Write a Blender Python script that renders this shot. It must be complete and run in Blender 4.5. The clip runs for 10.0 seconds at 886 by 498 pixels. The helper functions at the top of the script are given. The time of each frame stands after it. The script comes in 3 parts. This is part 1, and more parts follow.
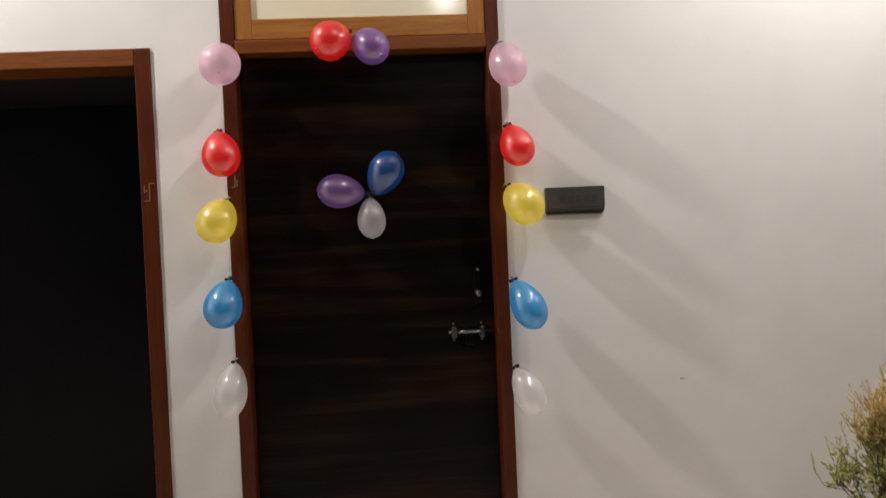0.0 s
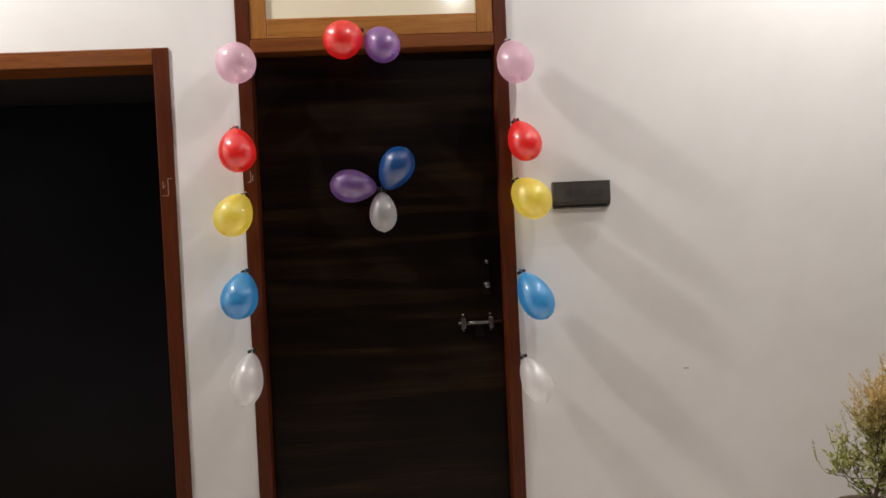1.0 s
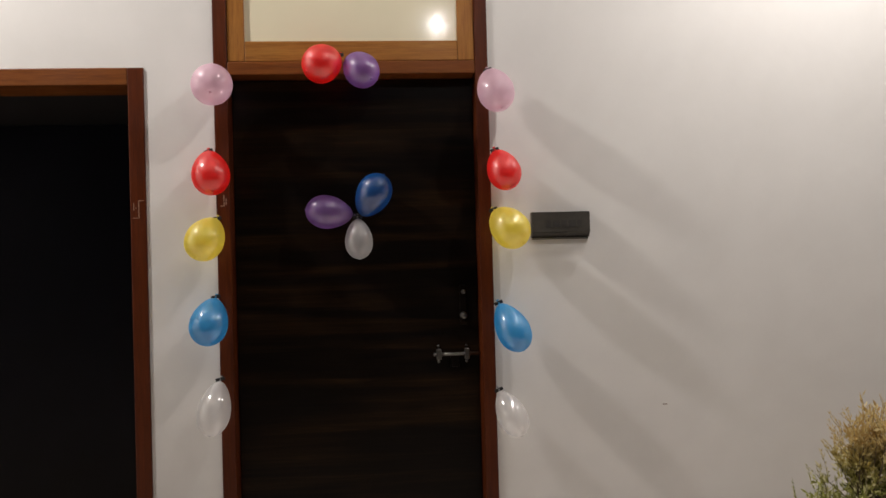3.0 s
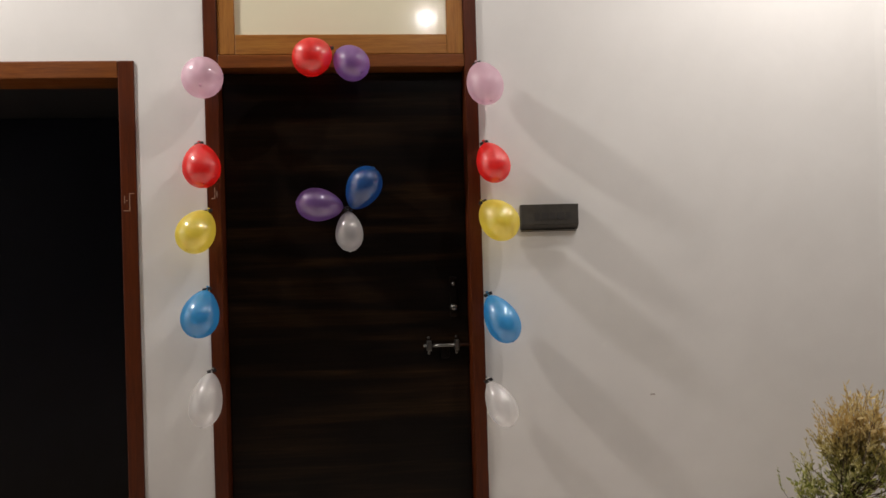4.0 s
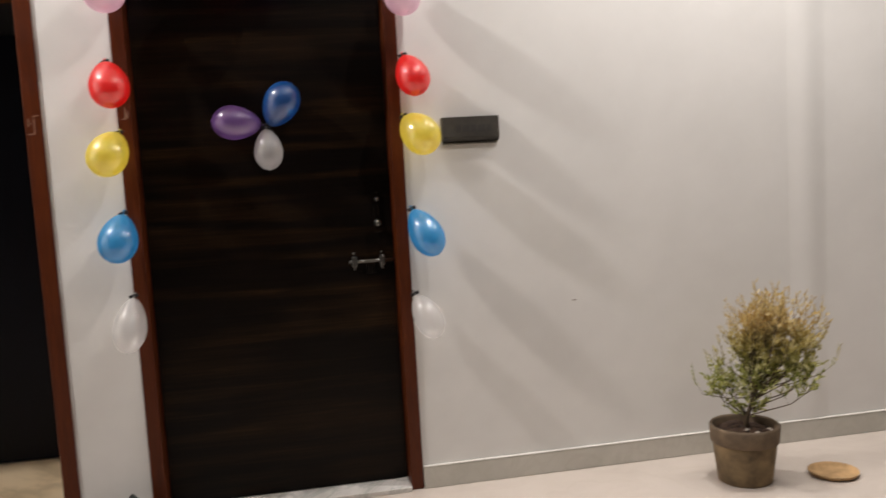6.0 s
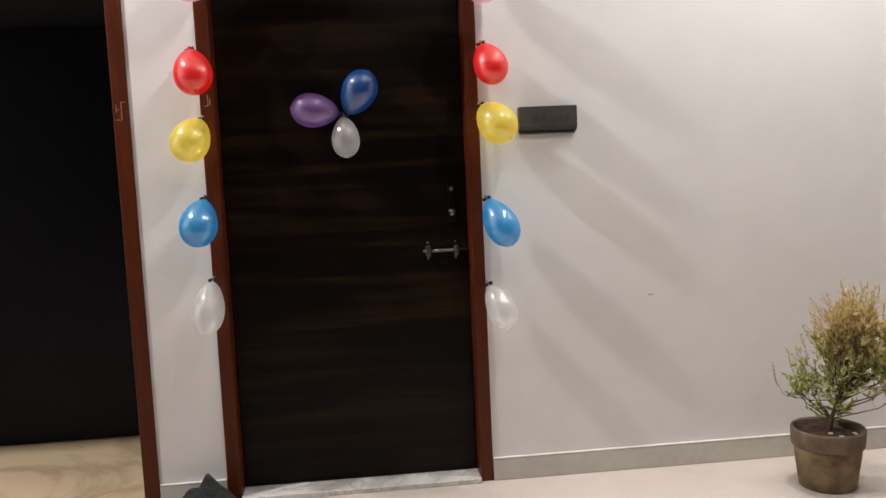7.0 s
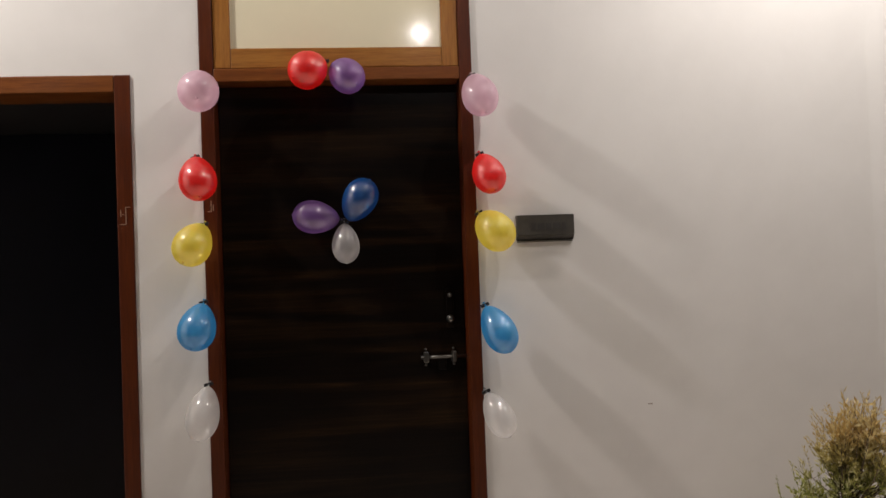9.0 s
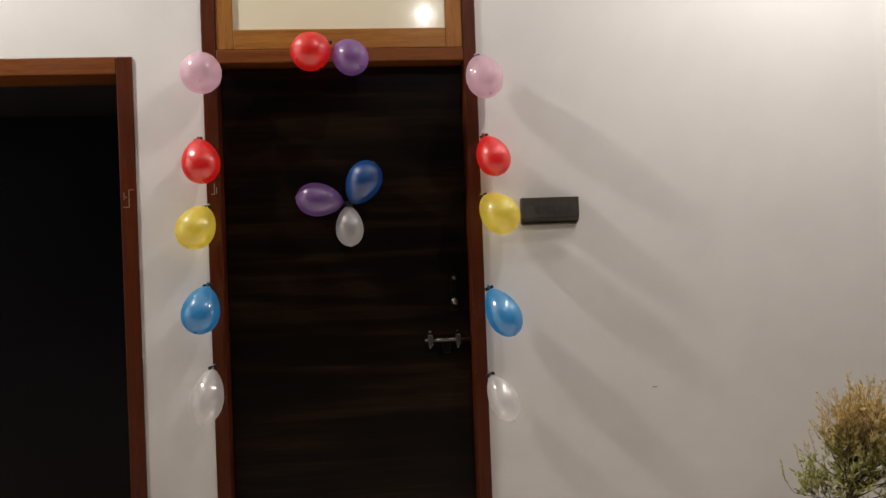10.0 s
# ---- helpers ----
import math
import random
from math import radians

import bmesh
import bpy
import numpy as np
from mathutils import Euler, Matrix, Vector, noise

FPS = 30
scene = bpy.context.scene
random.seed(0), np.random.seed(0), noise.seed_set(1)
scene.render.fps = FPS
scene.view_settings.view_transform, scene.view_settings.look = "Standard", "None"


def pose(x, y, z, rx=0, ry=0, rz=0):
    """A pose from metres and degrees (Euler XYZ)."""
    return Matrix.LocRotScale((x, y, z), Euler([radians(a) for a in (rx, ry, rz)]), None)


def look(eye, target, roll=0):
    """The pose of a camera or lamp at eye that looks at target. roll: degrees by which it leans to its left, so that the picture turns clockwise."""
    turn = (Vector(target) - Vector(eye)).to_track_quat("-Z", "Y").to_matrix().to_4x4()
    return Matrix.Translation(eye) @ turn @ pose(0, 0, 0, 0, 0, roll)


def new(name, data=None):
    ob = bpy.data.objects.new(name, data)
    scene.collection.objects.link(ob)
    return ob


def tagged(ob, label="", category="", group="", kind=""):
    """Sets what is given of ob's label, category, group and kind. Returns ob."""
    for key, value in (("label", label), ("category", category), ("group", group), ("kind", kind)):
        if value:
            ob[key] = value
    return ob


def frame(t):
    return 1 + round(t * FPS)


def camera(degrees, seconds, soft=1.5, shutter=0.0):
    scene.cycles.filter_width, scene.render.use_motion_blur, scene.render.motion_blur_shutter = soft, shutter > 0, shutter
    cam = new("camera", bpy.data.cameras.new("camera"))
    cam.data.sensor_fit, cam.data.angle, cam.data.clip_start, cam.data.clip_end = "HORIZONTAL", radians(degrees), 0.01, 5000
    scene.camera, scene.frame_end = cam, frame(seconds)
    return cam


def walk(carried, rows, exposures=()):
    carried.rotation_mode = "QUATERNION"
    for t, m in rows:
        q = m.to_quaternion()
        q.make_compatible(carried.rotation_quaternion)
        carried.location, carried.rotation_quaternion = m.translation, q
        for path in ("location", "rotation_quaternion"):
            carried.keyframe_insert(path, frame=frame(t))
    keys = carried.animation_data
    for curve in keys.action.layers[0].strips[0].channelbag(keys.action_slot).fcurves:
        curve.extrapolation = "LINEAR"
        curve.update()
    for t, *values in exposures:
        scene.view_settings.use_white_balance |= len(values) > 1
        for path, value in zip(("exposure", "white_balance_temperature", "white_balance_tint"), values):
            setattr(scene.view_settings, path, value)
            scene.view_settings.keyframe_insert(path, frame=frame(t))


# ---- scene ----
cam = camera(54.5, 10.0, shutter=0.4)
PATH = [
    (0, (0.06, -3.399, 1.39), (0.213, -1.405, 1.343), -2.5),
    (0.3, (0.059, -3.423, 1.389), (0.209, -1.432, 1.279), -3.0),
    (0.5, (0.058, -3.442, 1.388), (0.178, -1.451, 1.237), -2.8),
    (0.7, (0.056, -3.464, 1.387), (0.164, -1.472, 1.247), -2.7),
    (1, (0.056, -3.493, 1.383), (0.184, -1.498, 1.326), -2.6),
    (1.5, (0.067, -3.481, 1.378), (0.22, -1.487, 1.337), -2.4),
    (2, (0.078, -3.44, 1.375), (0.219, -1.446, 1.409), -1.8),
    (2.5, (0.085, -3.422, 1.369), (0.241, -1.429, 1.394), -1.6),
    (4, (0.078, -3.458, 1.352), (0.274, -1.468, 1.359), -1.6),
    (4.5, (0.072, -3.454, 1.35), (0.288, -1.466, 1.338), -1.7),
    (5, (0.07, -3.449, 1.351), (0.411, -1.479, 1.297), -1.9),
    (5.2, (0.07, -3.443, 1.351), (0.543, -1.502, 1.241), -2.0),
    (5.5, (0.07, -3.443, 1.352), (0.611, -1.524, 1.203), -2.3),
    (5.8, (0.071, -3.462, 1.355), (0.521, -1.522, 1.173), -3.1),
    (6, (0.074, -3.465, 1.355), (0.437, -1.509, 1.155), -3.3),
    (6.2, (0.079, -3.455, 1.353), (0.373, -1.489, 1.134), -3.2),
    (7.3, (0.059, -3.446, 1.323), (0.252, -1.463, 1.145), -2.5),
    (7.5, (0.06, -3.446, 1.321), (0.271, -1.459, 1.233), -1.9),
    (7.7, (0.061, -3.454, 1.322), (0.264, -1.464, 1.311), -2.2),
    (8, (0.063, -3.465, 1.324), (0.276, -1.479, 1.422), -2.4),
    (8.5, (0.067, -3.466, 1.327), (0.274, -1.478, 1.396), -2.1),
    (9, (0.069, -3.462, 1.329), (0.279, -1.473, 1.375), -2.1),
    (9.5, (0.072, -3.458, 1.33), (0.273, -1.468, 1.351), -2.2),
    (10, (0.072, -3.449, 1.33), (0.27, -1.459, 1.336), -2.1),
]
# seconds, stops, kelvin, tint
EXPOSURES = [(0, 0.22, 6300, 10), (0.5, 0.42, 6300, 10), (1, 0.34, 6150, 10), (1.5, 0.19, 6200, 12), (2, 0.06, 6350, 11), (2.5, 0.02, 6300, 10), (4, 0.04, 6300, 10), (4.5, 0.04, 6350, 10),
             (5, 0.17, 6350, 10), (5.5, 0.17, 6350, 9), (6, 0.40, 6250, 10), (7.5, 0.52, 6050, 11), (8, -0.05, 6250, 14), (8.5, -0.10, 6400, 13), (9.5, 0.04, 6400, 10), (10, 0.06, 6350, 10)]
walk(cam, [(t, look(eye, target, roll)) for t, eye, target, roll in PATH], EXPOSURES)

# ---------------------------------------------------------------- light
world = bpy.data.worlds.new("night")
scene.world = world
world.use_nodes = True
world.node_tree.nodes["Background"].inputs[0].default_value = (0.02, 0.022, 0.03, 1)
world.node_tree.nodes["Background"].inputs[1].default_value = 0.3


def bulb(name, place, watts, radius, colour, cone=168, fade=0.12):
    """A shaded ceiling lamp that throws its light downwards."""
    data = bpy.data.lights.new(name, "SPOT")
    data.energy, data.shadow_soft_size, data.color = watts, radius, colour
    data.spot_size, data.spot_blend = radians(cone), fade
    ob = new(name, data)
    ob.location = place
    return ob


LAMP = (1.0, 0.928, 0.868)
bulb("porch_lamp_west", (-2.2, -0.80, 3.82), 265, 0.09, LAMP)
bulb("porch_lamp_middle", (1.45, -1.50, 3.80), 78, 0.02, LAMP)
bulb("porch_lamp_over_pot", (1.85, -0.42, 3.82), 160, 0.015, LAMP, 76, 1.0)
bulb("porch_lamp_east", (2.75, -0.62, 3.40), 72, 0.03, LAMP)
bulb("porch_lamp_front", (0.55, -2.0, 2.85), 8, 0.016, LAMP)


# ---------------------------------------------------------------- materials
def material(name):
    m = bpy.data.materials.new(name)
    m.use_nodes = True
    t = m.node_tree
    return m, t, t.nodes["Principled BSDF"]


def node(t, kind, **values):
    n = t.nodes.new(kind)
    for key, value in values.items():
        n.inputs[key.replace("_", " ")].default_value = value
    return n


def coords(t, scale=(1, 1, 1)):
    c = t.nodes.new("ShaderNodeTexCoord")
    g = t.nodes.new("ShaderNodeMapping")
    g.inputs["Scale"].default_value = scale
    t.links.new(c.outputs["Object"], g.inputs["Vector"])
    return g.outputs["Vector"]


def noise_of(t, vec, scale, detail=5.0, rough=0.55, distortion=0.0):
    n = node(t, "ShaderNodeTexNoise", Scale=scale, Detail=detail, Roughness=rough, Distortion=distortion)
    t.links.new(vec, n.inputs["Vector"])
    return n.outputs["Fac"]


def ramp(t, fac, stops):
    r = t.nodes.new("ShaderNodeValToRGB")
    el = r.color_ramp.elements
    while len(el) < len(stops):
        el.new(0.5)
    for e, (p, c) in zip(el, stops):
        e.position, e.color = p, (*c, 1) if len(c) == 3 else c
    t.links.new(fac, r.inputs["Fac"])
    return r.outputs["Color"]


def mix(t, fac, a, b, how="MIX"):
    m = t.nodes.new("ShaderNodeMix")
    m.data_type, m.blend_type = "RGBA", how
    for value, socket in ((fac, m.inputs[0]), (a, m.inputs[6]), (b, m.inputs[7])):
        if isinstance(value, (int, float)):
            socket.default_value = value
        elif isinstance(value, tuple):
            socket.default_value = (*value, 1)
        else:
            t.links.new(value, socket)
    return m.outputs[2]


def bump(t, b, fac, strength, distance):
    n = node(t, "ShaderNodeBump", Strength=strength, Distance=distance)
    t.links.new(fac, n.inputs["Height"])
    t.links.new(n.outputs["Normal"], b.inputs["Normal"])


def plaster(name, light, dark):
    m, t, b = material(name)
    v = coords(t)
    big = noise_of(t, v, 1.1, 4, 0.6)
    mid = noise_of(t, v, 9.0, 6, 0.6)
    fine = noise_of(t, v, 120.0, 3, 0.6)
    c = ramp(t, big, [(0.3, dark), (0.62, light)])
    c = mix(t, 0.25, c, ramp(t, mid, [(0.3, dark), (0.7, light)]))
    t.links.new(c, b.inputs["Base Color"])
    b.inputs["Roughness"].default_value = 0.62
    b.inputs["Specular IOR Level"].default_value = 0.3
    bump(t, b, mix(t, 0.35, mid, fine), 0.12, 0.006)
    return m


def timber(name, dark, mid, light, along, gloss, coat=0.3, scale=1.0, vary=0.08, sheen=0.5):
    """Varnished wood with the grain along x, y or z."""
    m, t, b = material(name)
    s = [14.0 * scale] * 3
    s["xyz".index(along)] = 0.9 * scale
    v = coords(t, s)
    grain = noise_of(t, v, 3.0, 8, 0.65, 0.6)
    fine = noise_of(t, v, 16.0, 4, 0.6)
    c = ramp(t, grain, [(0.28, dark), (0.5, mid), (0.74, light)])
    c = mix(t, 0.3, c, ramp(t, fine, [(0.35, dark), (0.65, light)]))
    t.links.new(c, b.inputs["Base Color"])
    wear = noise_of(t, coords(t), 6.0, 4, 0.6)
    t.links.new(ramp(t, wear, [(0.3, (gloss - vary,) * 3), (0.7, (gloss + vary,) * 3)]), b.inputs["Roughness"])
    b.inputs["Coat Weight"].default_value = coat
    b.inputs["Coat Roughness"].default_value = 0.2
    b.inputs["Specular IOR Level"].default_value = sheen
    bump(t, b, fine, 0.1, 0.002)
    return m


def marble(name, base, cloud, vein, gloss, vein_amount=1.0, scale=1.0):
    m, t, b = material(name)
    v = coords(t)
    clouds = noise_of(t, v, 1.6 * scale, 6, 0.6, 0.7)
    lines = noise_of(t, v, 2.3 * scale, 5, 0.55, 1.6)
    speck = noise_of(t, v, 60.0, 3, 0.6)
    c = ramp(t, clouds, [(0.32, cloud), (0.58, base)])
    a = 0.5 - 0.018
    veins = ramp(t, lines, [(a - 0.03, (0, 0, 0)), (0.5, (vein_amount,) * 3), (0.55, (0, 0, 0))])
    c = mix(t, veins, c, vein)
    c = mix(t, 0.12, c, ramp(t, speck, [(0.35, cloud), (0.65, base)]))
    t.links.new(c, b.inputs["Base Color"])
    dust = noise_of(t, v, 5.0, 5, 0.65)
    t.links.new(ramp(t, dust, [(0.3, (gloss,) * 3), (0.7, (gloss + 0.05,) * 3)]), b.inputs["Roughness"])
    return m


def latex(name, colour, glow=0.35, clear=0.2, pearl=0.03):
    """A thin, pearly, half see-through balloon skin."""
    m, t, b = material(name)
    v = coords(t)
    n = noise_of(t, v, 9.0, 3, 0.5)
    pale = tuple(min(1.0, c * 1.12 + 0.03) for c in colour)
    c = ramp(t, n, [(0.35, colour), (0.7, pale)])
    t.links.new(c, b.inputs["Base Color"])
    b.inputs["Roughness"].default_value = 0.42
    b.inputs["Specular IOR Level"].default_value = 0.8
    b.inputs["Metallic"].default_value = pearl
    through_skin = t.nodes.new("ShaderNodeBsdfTranslucent")
    t.links.new(c, through_skin.inputs["Color"])
    m2 = t.nodes.new("ShaderNodeMixShader")
    m2.inputs[0].default_value = glow
    t.links.new(b.outputs[0], m2.inputs[1])
    t.links.new(through_skin.outputs[0], m2.inputs[2])
    glassy = t.nodes.new("ShaderNodeBsdfTransparent")
    glassy.inputs["Color"].default_value = (*(c ** 0.4 for c in colour), 1.0)
    m3 = t.nodes.new("ShaderNodeMixShader")
    m3.inputs[0].default_value = clear
    t.links.new(m2.outputs[0], m3.inputs[1])
    t.links.new(glassy.outputs[0], m3.inputs[2])
    gloss = node(t, "ShaderNodeBsdfGlossy", Roughness=0.08)
    m4 = t.nodes.new("ShaderNodeMixShader")
    m4.inputs[0].default_value = 0.12
    t.links.new(m3.outputs[0], m4.inputs[1])
    t.links.new(gloss.outputs[0], m4.inputs[2])
    t.links.new(m4.outputs[0], t.nodes["Material Output"].inputs["Surface"])
    return m


def plain(name, colour, rough, metal=0.0, vary=0.25, scale=30.0, coat=0.0):
    m, t, b = material(name)
    n = noise_of(t, coords(t), scale, 5, 0.6)
    lo = tuple(c * (1 - vary) for c in colour)
    hi = tuple(min(1, c * (1 + vary)) for c in colour)
    t.links.new(ramp(t, n, [(0.3, lo), (0.7, hi)]), b.inputs["Base Color"])
    b.inputs["Roughness"].default_value = rough
    b.inputs["Metallic"].default_value = metal
    b.inputs["Coat Weight"].default_value = coat
    bump(t, b, n, 0.08, 0.002)
    return m


WALL = plaster("white_wall_paint", (0.74, 0.72, 0.69), (0.66, 0.64, 0.61))
CEILING = plaster("white_ceiling_paint", (0.78, 0.77, 0.74), (0.72, 0.71, 0.68))
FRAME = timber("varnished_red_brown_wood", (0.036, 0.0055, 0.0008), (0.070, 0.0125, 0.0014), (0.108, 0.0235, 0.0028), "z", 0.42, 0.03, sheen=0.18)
# head and transom bar: about twice as light as the jambs, grain across
FRAME_X = timber("lighter_red_brown_wood_across", (0.08, 0.020, 0.003), (0.15, 0.043, 0.006), (0.22, 0.07, 0.012), "x", 0.45, 0.05, sheen=0.3)
SASH = timber("golden_brown_wood", (0.17, 0.060, 0.010), (0.29, 0.115, 0.020), (0.39, 0.18, 0.038), "z", 0.45, 0.1)
SASH_X = timber("golden_brown_wood_across", (0.17, 0.060, 0.010), (0.29, 0.115, 0.020), (0.39, 0.18, 0.038), "x", 0.45, 0.1)


def door_veneer():
    """Almost black veneer with broad, smoky brown bands across and a fine grain in them."""
    m, t, b = material("black_brown_door_veneer")
    broad = noise_of(t, coords(t, (0.4, 1, 7.5)), 1.7, 3, 0.5, 0.4)
    grain = noise_of(t, coords(t, (1.0, 10, 26)), 3.0, 7, 0.65, 0.5)
    bands = ramp(t, broad, [(0.44, (0, 0, 0)), (0.66, (1, 1, 1))])
    brown = ramp(t, grain, [(0.3, (0.007, 0.0042, 0.0022)), (0.55, (0.021, 0.0108, 0.0045)), (0.75, (0.040, 0.0205, 0.0085))])
    dark = ramp(t, grain, [(0.3, (0.003, 0.0024, 0.0022)), (0.7, (0.008, 0.005, 0.0034))])
    t.links.new(mix(t, bands, dark, brown), b.inputs["Base Color"])
    b.inputs["Roughness"].default_value = 0.3
    b.inputs["Specular IOR Level"].default_value = 0.12
    bump(t, b, grain, 0.06, 0.001)
    return m


LEAF = door_veneer()
# panel and soffit: the side opening's darkness is put into their colours
DARK_PANEL = plain("near_black_panel", (0.0036, 0.0040, 0.0085), 0.36, 0, 0.3, 4.0)
NIGHT = plain("dark_earth", (0.02, 0.016, 0.012), 0.95, 0, 0.4, 3.0)
SOFFIT = plain("near_black_lining", (0.009, 0.009, 0.012), 0.6, 0, 0.2, 4.0)
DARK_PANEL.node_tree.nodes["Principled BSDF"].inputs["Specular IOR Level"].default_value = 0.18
for wood in (FRAME, FRAME_X, SASH, SASH_X):
    wood.node_tree.nodes["Principled BSDF"].inputs["Specular IOR Level"].default_value = 0.25
GLASS = plain("milky_transom_glass", (0.77, 0.71, 0.52), 0.13, 0, 0.03, 2.0, 0.5)
FLOOR = marble("cream_marble_floor", (0.58, 0.51, 0.45), (0.53, 0.46, 0.40), (0.44, 0.37, 0.30), 0.2, 0.12)
PASSAGE_FLOOR = marble("veined_marble_floor", (0.72, 0.56, 0.36), (0.68, 0.51, 0.31), (0.26, 0.18, 0.09), 0.3, 0.55, 0.36)
SILL = marble("white_green_marble", (0.74, 0.70, 0.66), (0.55, 0.52, 0.47), (0.30, 0.31, 0.28), 0.2, 0.55, 1.6)
SKIRT = marble("grey_marble_skirting", (0.56, 0.53, 0.47), (0.47, 0.45, 0.39), (0.42, 0.39, 0.33), 0.28, 0.25, 2.0)
SKIRT_BROWN = marble("brown_marble_skirting", (0.40, 0.33, 0.24), (0.32, 0.26, 0.18), (0.22, 0.17, 0.12), 0.28, 0.5, 2.0)
STEEL = plain("bright_steel", (0.2, 0.195, 0.18), 0.3, 1.0, 0.1, 60)
TAPE = plain("black_thread", (0.012, 0.011, 0.011), 0.6)
SLATE = plain("dark_slate", (0.050, 0.045, 0.037), 0.5, 0, 0.3, 25)
# paler slate: the light on the board's underside is put into the colour
SLATE_EDGE = plain("lit_slate_edge", (0.17, 0.155, 0.13), 0.6, 0, 0.3, 30)
ENGRAVED = plain("dull_black_lettering", (0.034, 0.031, 0.028), 0.6)
CHALK = plain("faded_chalk", (0.30, 0.19, 0.13), 0.9, 0, 0.4, 90)
CLAY = plain("weathered_clay", (0.175, 0.12, 0.060), 0.85, 0, 0.65, 8)
# darker mottled clay tone for the pot's collar
CLAY_DARK = plain("darker_clay", (0.125, 0.085, 0.050), 0.8, 0, 0.5, 11)
CLAY_RED = plain("tan_terracotta", (0.40, 0.25, 0.115), 0.85, 0, 0.3, 18)
SOIL = plain("dry_soil", (0.055, 0.03, 0.018), 0.95, 0, 0.6, 45)
PEBBLE = plain("pale_pebble", (0.5, 0.45, 0.4), 0.8)
BARK = plain("brown_bark", (0.12, 0.085, 0.05), 0.9, 0, 0.4, 40)
DIRT = plain("grey_scuff", (0.36, 0.31, 0.27), 0.9)


def leaf_material():
    m, t, b = material("olive_leaves")
    geo = t.nodes.new("ShaderNodeNewGeometry")
    old = ramp(t, geo.outputs["Random Per Island"], [(0.0, (0.17, 0.20, 0.035)), (0.45, (0.40, 0.42, 0.10)), (0.8, (0.58, 0.57, 0.22)), (1.0, (0.78, 0.76, 0.52))])
    young = ramp(t, geo.outputs["Random Per Island"], [(0.0, (0.44, 0.28, 0.09)), (0.5, (0.62, 0.47, 0.18)), (1.0, (0.75, 0.64, 0.36))])
    sep = t.nodes.new("ShaderNodeSeparateXYZ")
    t.links.new(coords(t), sep.inputs[0])
    span = t.nodes.new("ShaderNodeMapRange")
    span.inputs["From Min"].default_value, span.inputs["From Max"].default_value = 0.46, 0.66
    t.links.new(sep.outputs["Z"], span.inputs["Value"])
    t.links.new(mix(t, span.outputs[0], old, young), b.inputs["Base Color"])
    b.inputs["Roughness"].default_value = 0.5
    thin = t.nodes.new("ShaderNodeBsdfTranslucent")
    t.links.new(b.inputs["Base Color"].links[0].from_socket, thin.inputs["Color"])
    both = t.nodes.new("ShaderNodeMixShader")
    both.inputs[0].default_value = 0.38
    t.links.new(b.outputs[0], both.inputs[1])
    t.links.new(thin.outputs[0], both.inputs[2])
    t.links.new(both.outputs[0], t.nodes["Material Output"].inputs["Surface"])
    return m


LEAVES = leaf_material()


# ---------------------------------------------------------------- mesh helpers
def mesh_of(name, bm, mat, smooth=False):
    data = bpy.data.meshes.new(name)
    bmesh.ops.recalc_face_normals(bm, faces=bm.faces)
    for f in bm.faces:
        f.smooth = smooth
    bm.to_mesh(data)
    bm.free()
    data.materials.append(mat)
    return data


def part(name, bm, mat, parent=None, label="", smooth=False):
    ob = new(name, mesh_of(name, bm, mat, smooth))
    if parent:
        ob.parent = parent
    if label:
        tagged(ob, label)
    return ob


def empty(name, place=(0, 0, 0)):
    ob = new(name)
    ob.empty_display_size = 0.05
    ob.location = place
    return ob


def box(bm, x0, x1, y0, y1, z0, z1, edge=0.0, segments=2):
    made = bmesh.ops.create_cube(bm, size=1)["verts"]
    for v in made:
        v.co = Vector((x0 + (v.co.x + 0.5) * (x1 - x0), y0 + (v.co.y + 0.5) * (y1 - y0), z0 + (v.co.z + 0.5) * (z1 - z0)))
    if edge:
        edges = list({e for v in made for e in v.link_edges})
        bmesh.ops.bevel(bm, geom=edges, offset=edge, segments=segments, affect="EDGES", profile=0.5)
    return bm


def boxed(*a, **k):
    return box(bmesh.new(), *a, **k)


def spun(profile, steps=40, wobble=0.0):
    """A turned body about z from (radius, height) pairs."""
    bm = bmesh.new()
    rings = []
    for r, z in profile:
        if r < 1e-5:
            rings.append([bm.verts.new((0, 0, z))])
        else:
            rings.append([bm.verts.new((r * math.cos(a) * (1 + wobble * math.sin(3 * a + 9 * z)), r * math.sin(a) * (1 + wobble * math.cos(2 * a + 7 * z)), z))
                          for a in (2 * math.pi * i / steps for i in range(steps))])
    for p, q in zip(rings, rings[1:]):
        for i in range(steps):
            j = (i + 1) % steps
            if len(p) == 1 and len(q) > 1:
                bm.faces.new((p[0], q[j], q[i]))
            elif len(q) == 1 and len(p) > 1:
                bm.faces.new((p[i], p[j], q[0]))
            elif len(p) > 1:
                bm.faces.new((p[i], p[j], q[j], q[i]))
    return bm


def tube(bm, points, radii, sides=7):
    """A round limb through points."""
    pts = [Vector(p) for p in points]
    rings = []
    for i, p in enumerate(pts):
        d = (pts[min(i + 1, len(pts) - 1)] - pts[max(i - 1, 0)]).normalized()
        s = d.orthogonal().normalized()
        c = d.cross(s)
        rings.append([bm.verts.new(p + radii[i] * (math.cos(a) * s + math.sin(a) * c)) for a in (2 * math.pi * k / sides for k in range(sides))])
    for p, q in zip(rings, rings[1:]):
        for k in range(sides):
            bm.faces.new((p[k], p[(k + 1) % sides], q[(k + 1) % sides], q[k]))
    bm.faces.new(rings[0][::-1])
    bm.faces.new(rings[-1])
    return bm


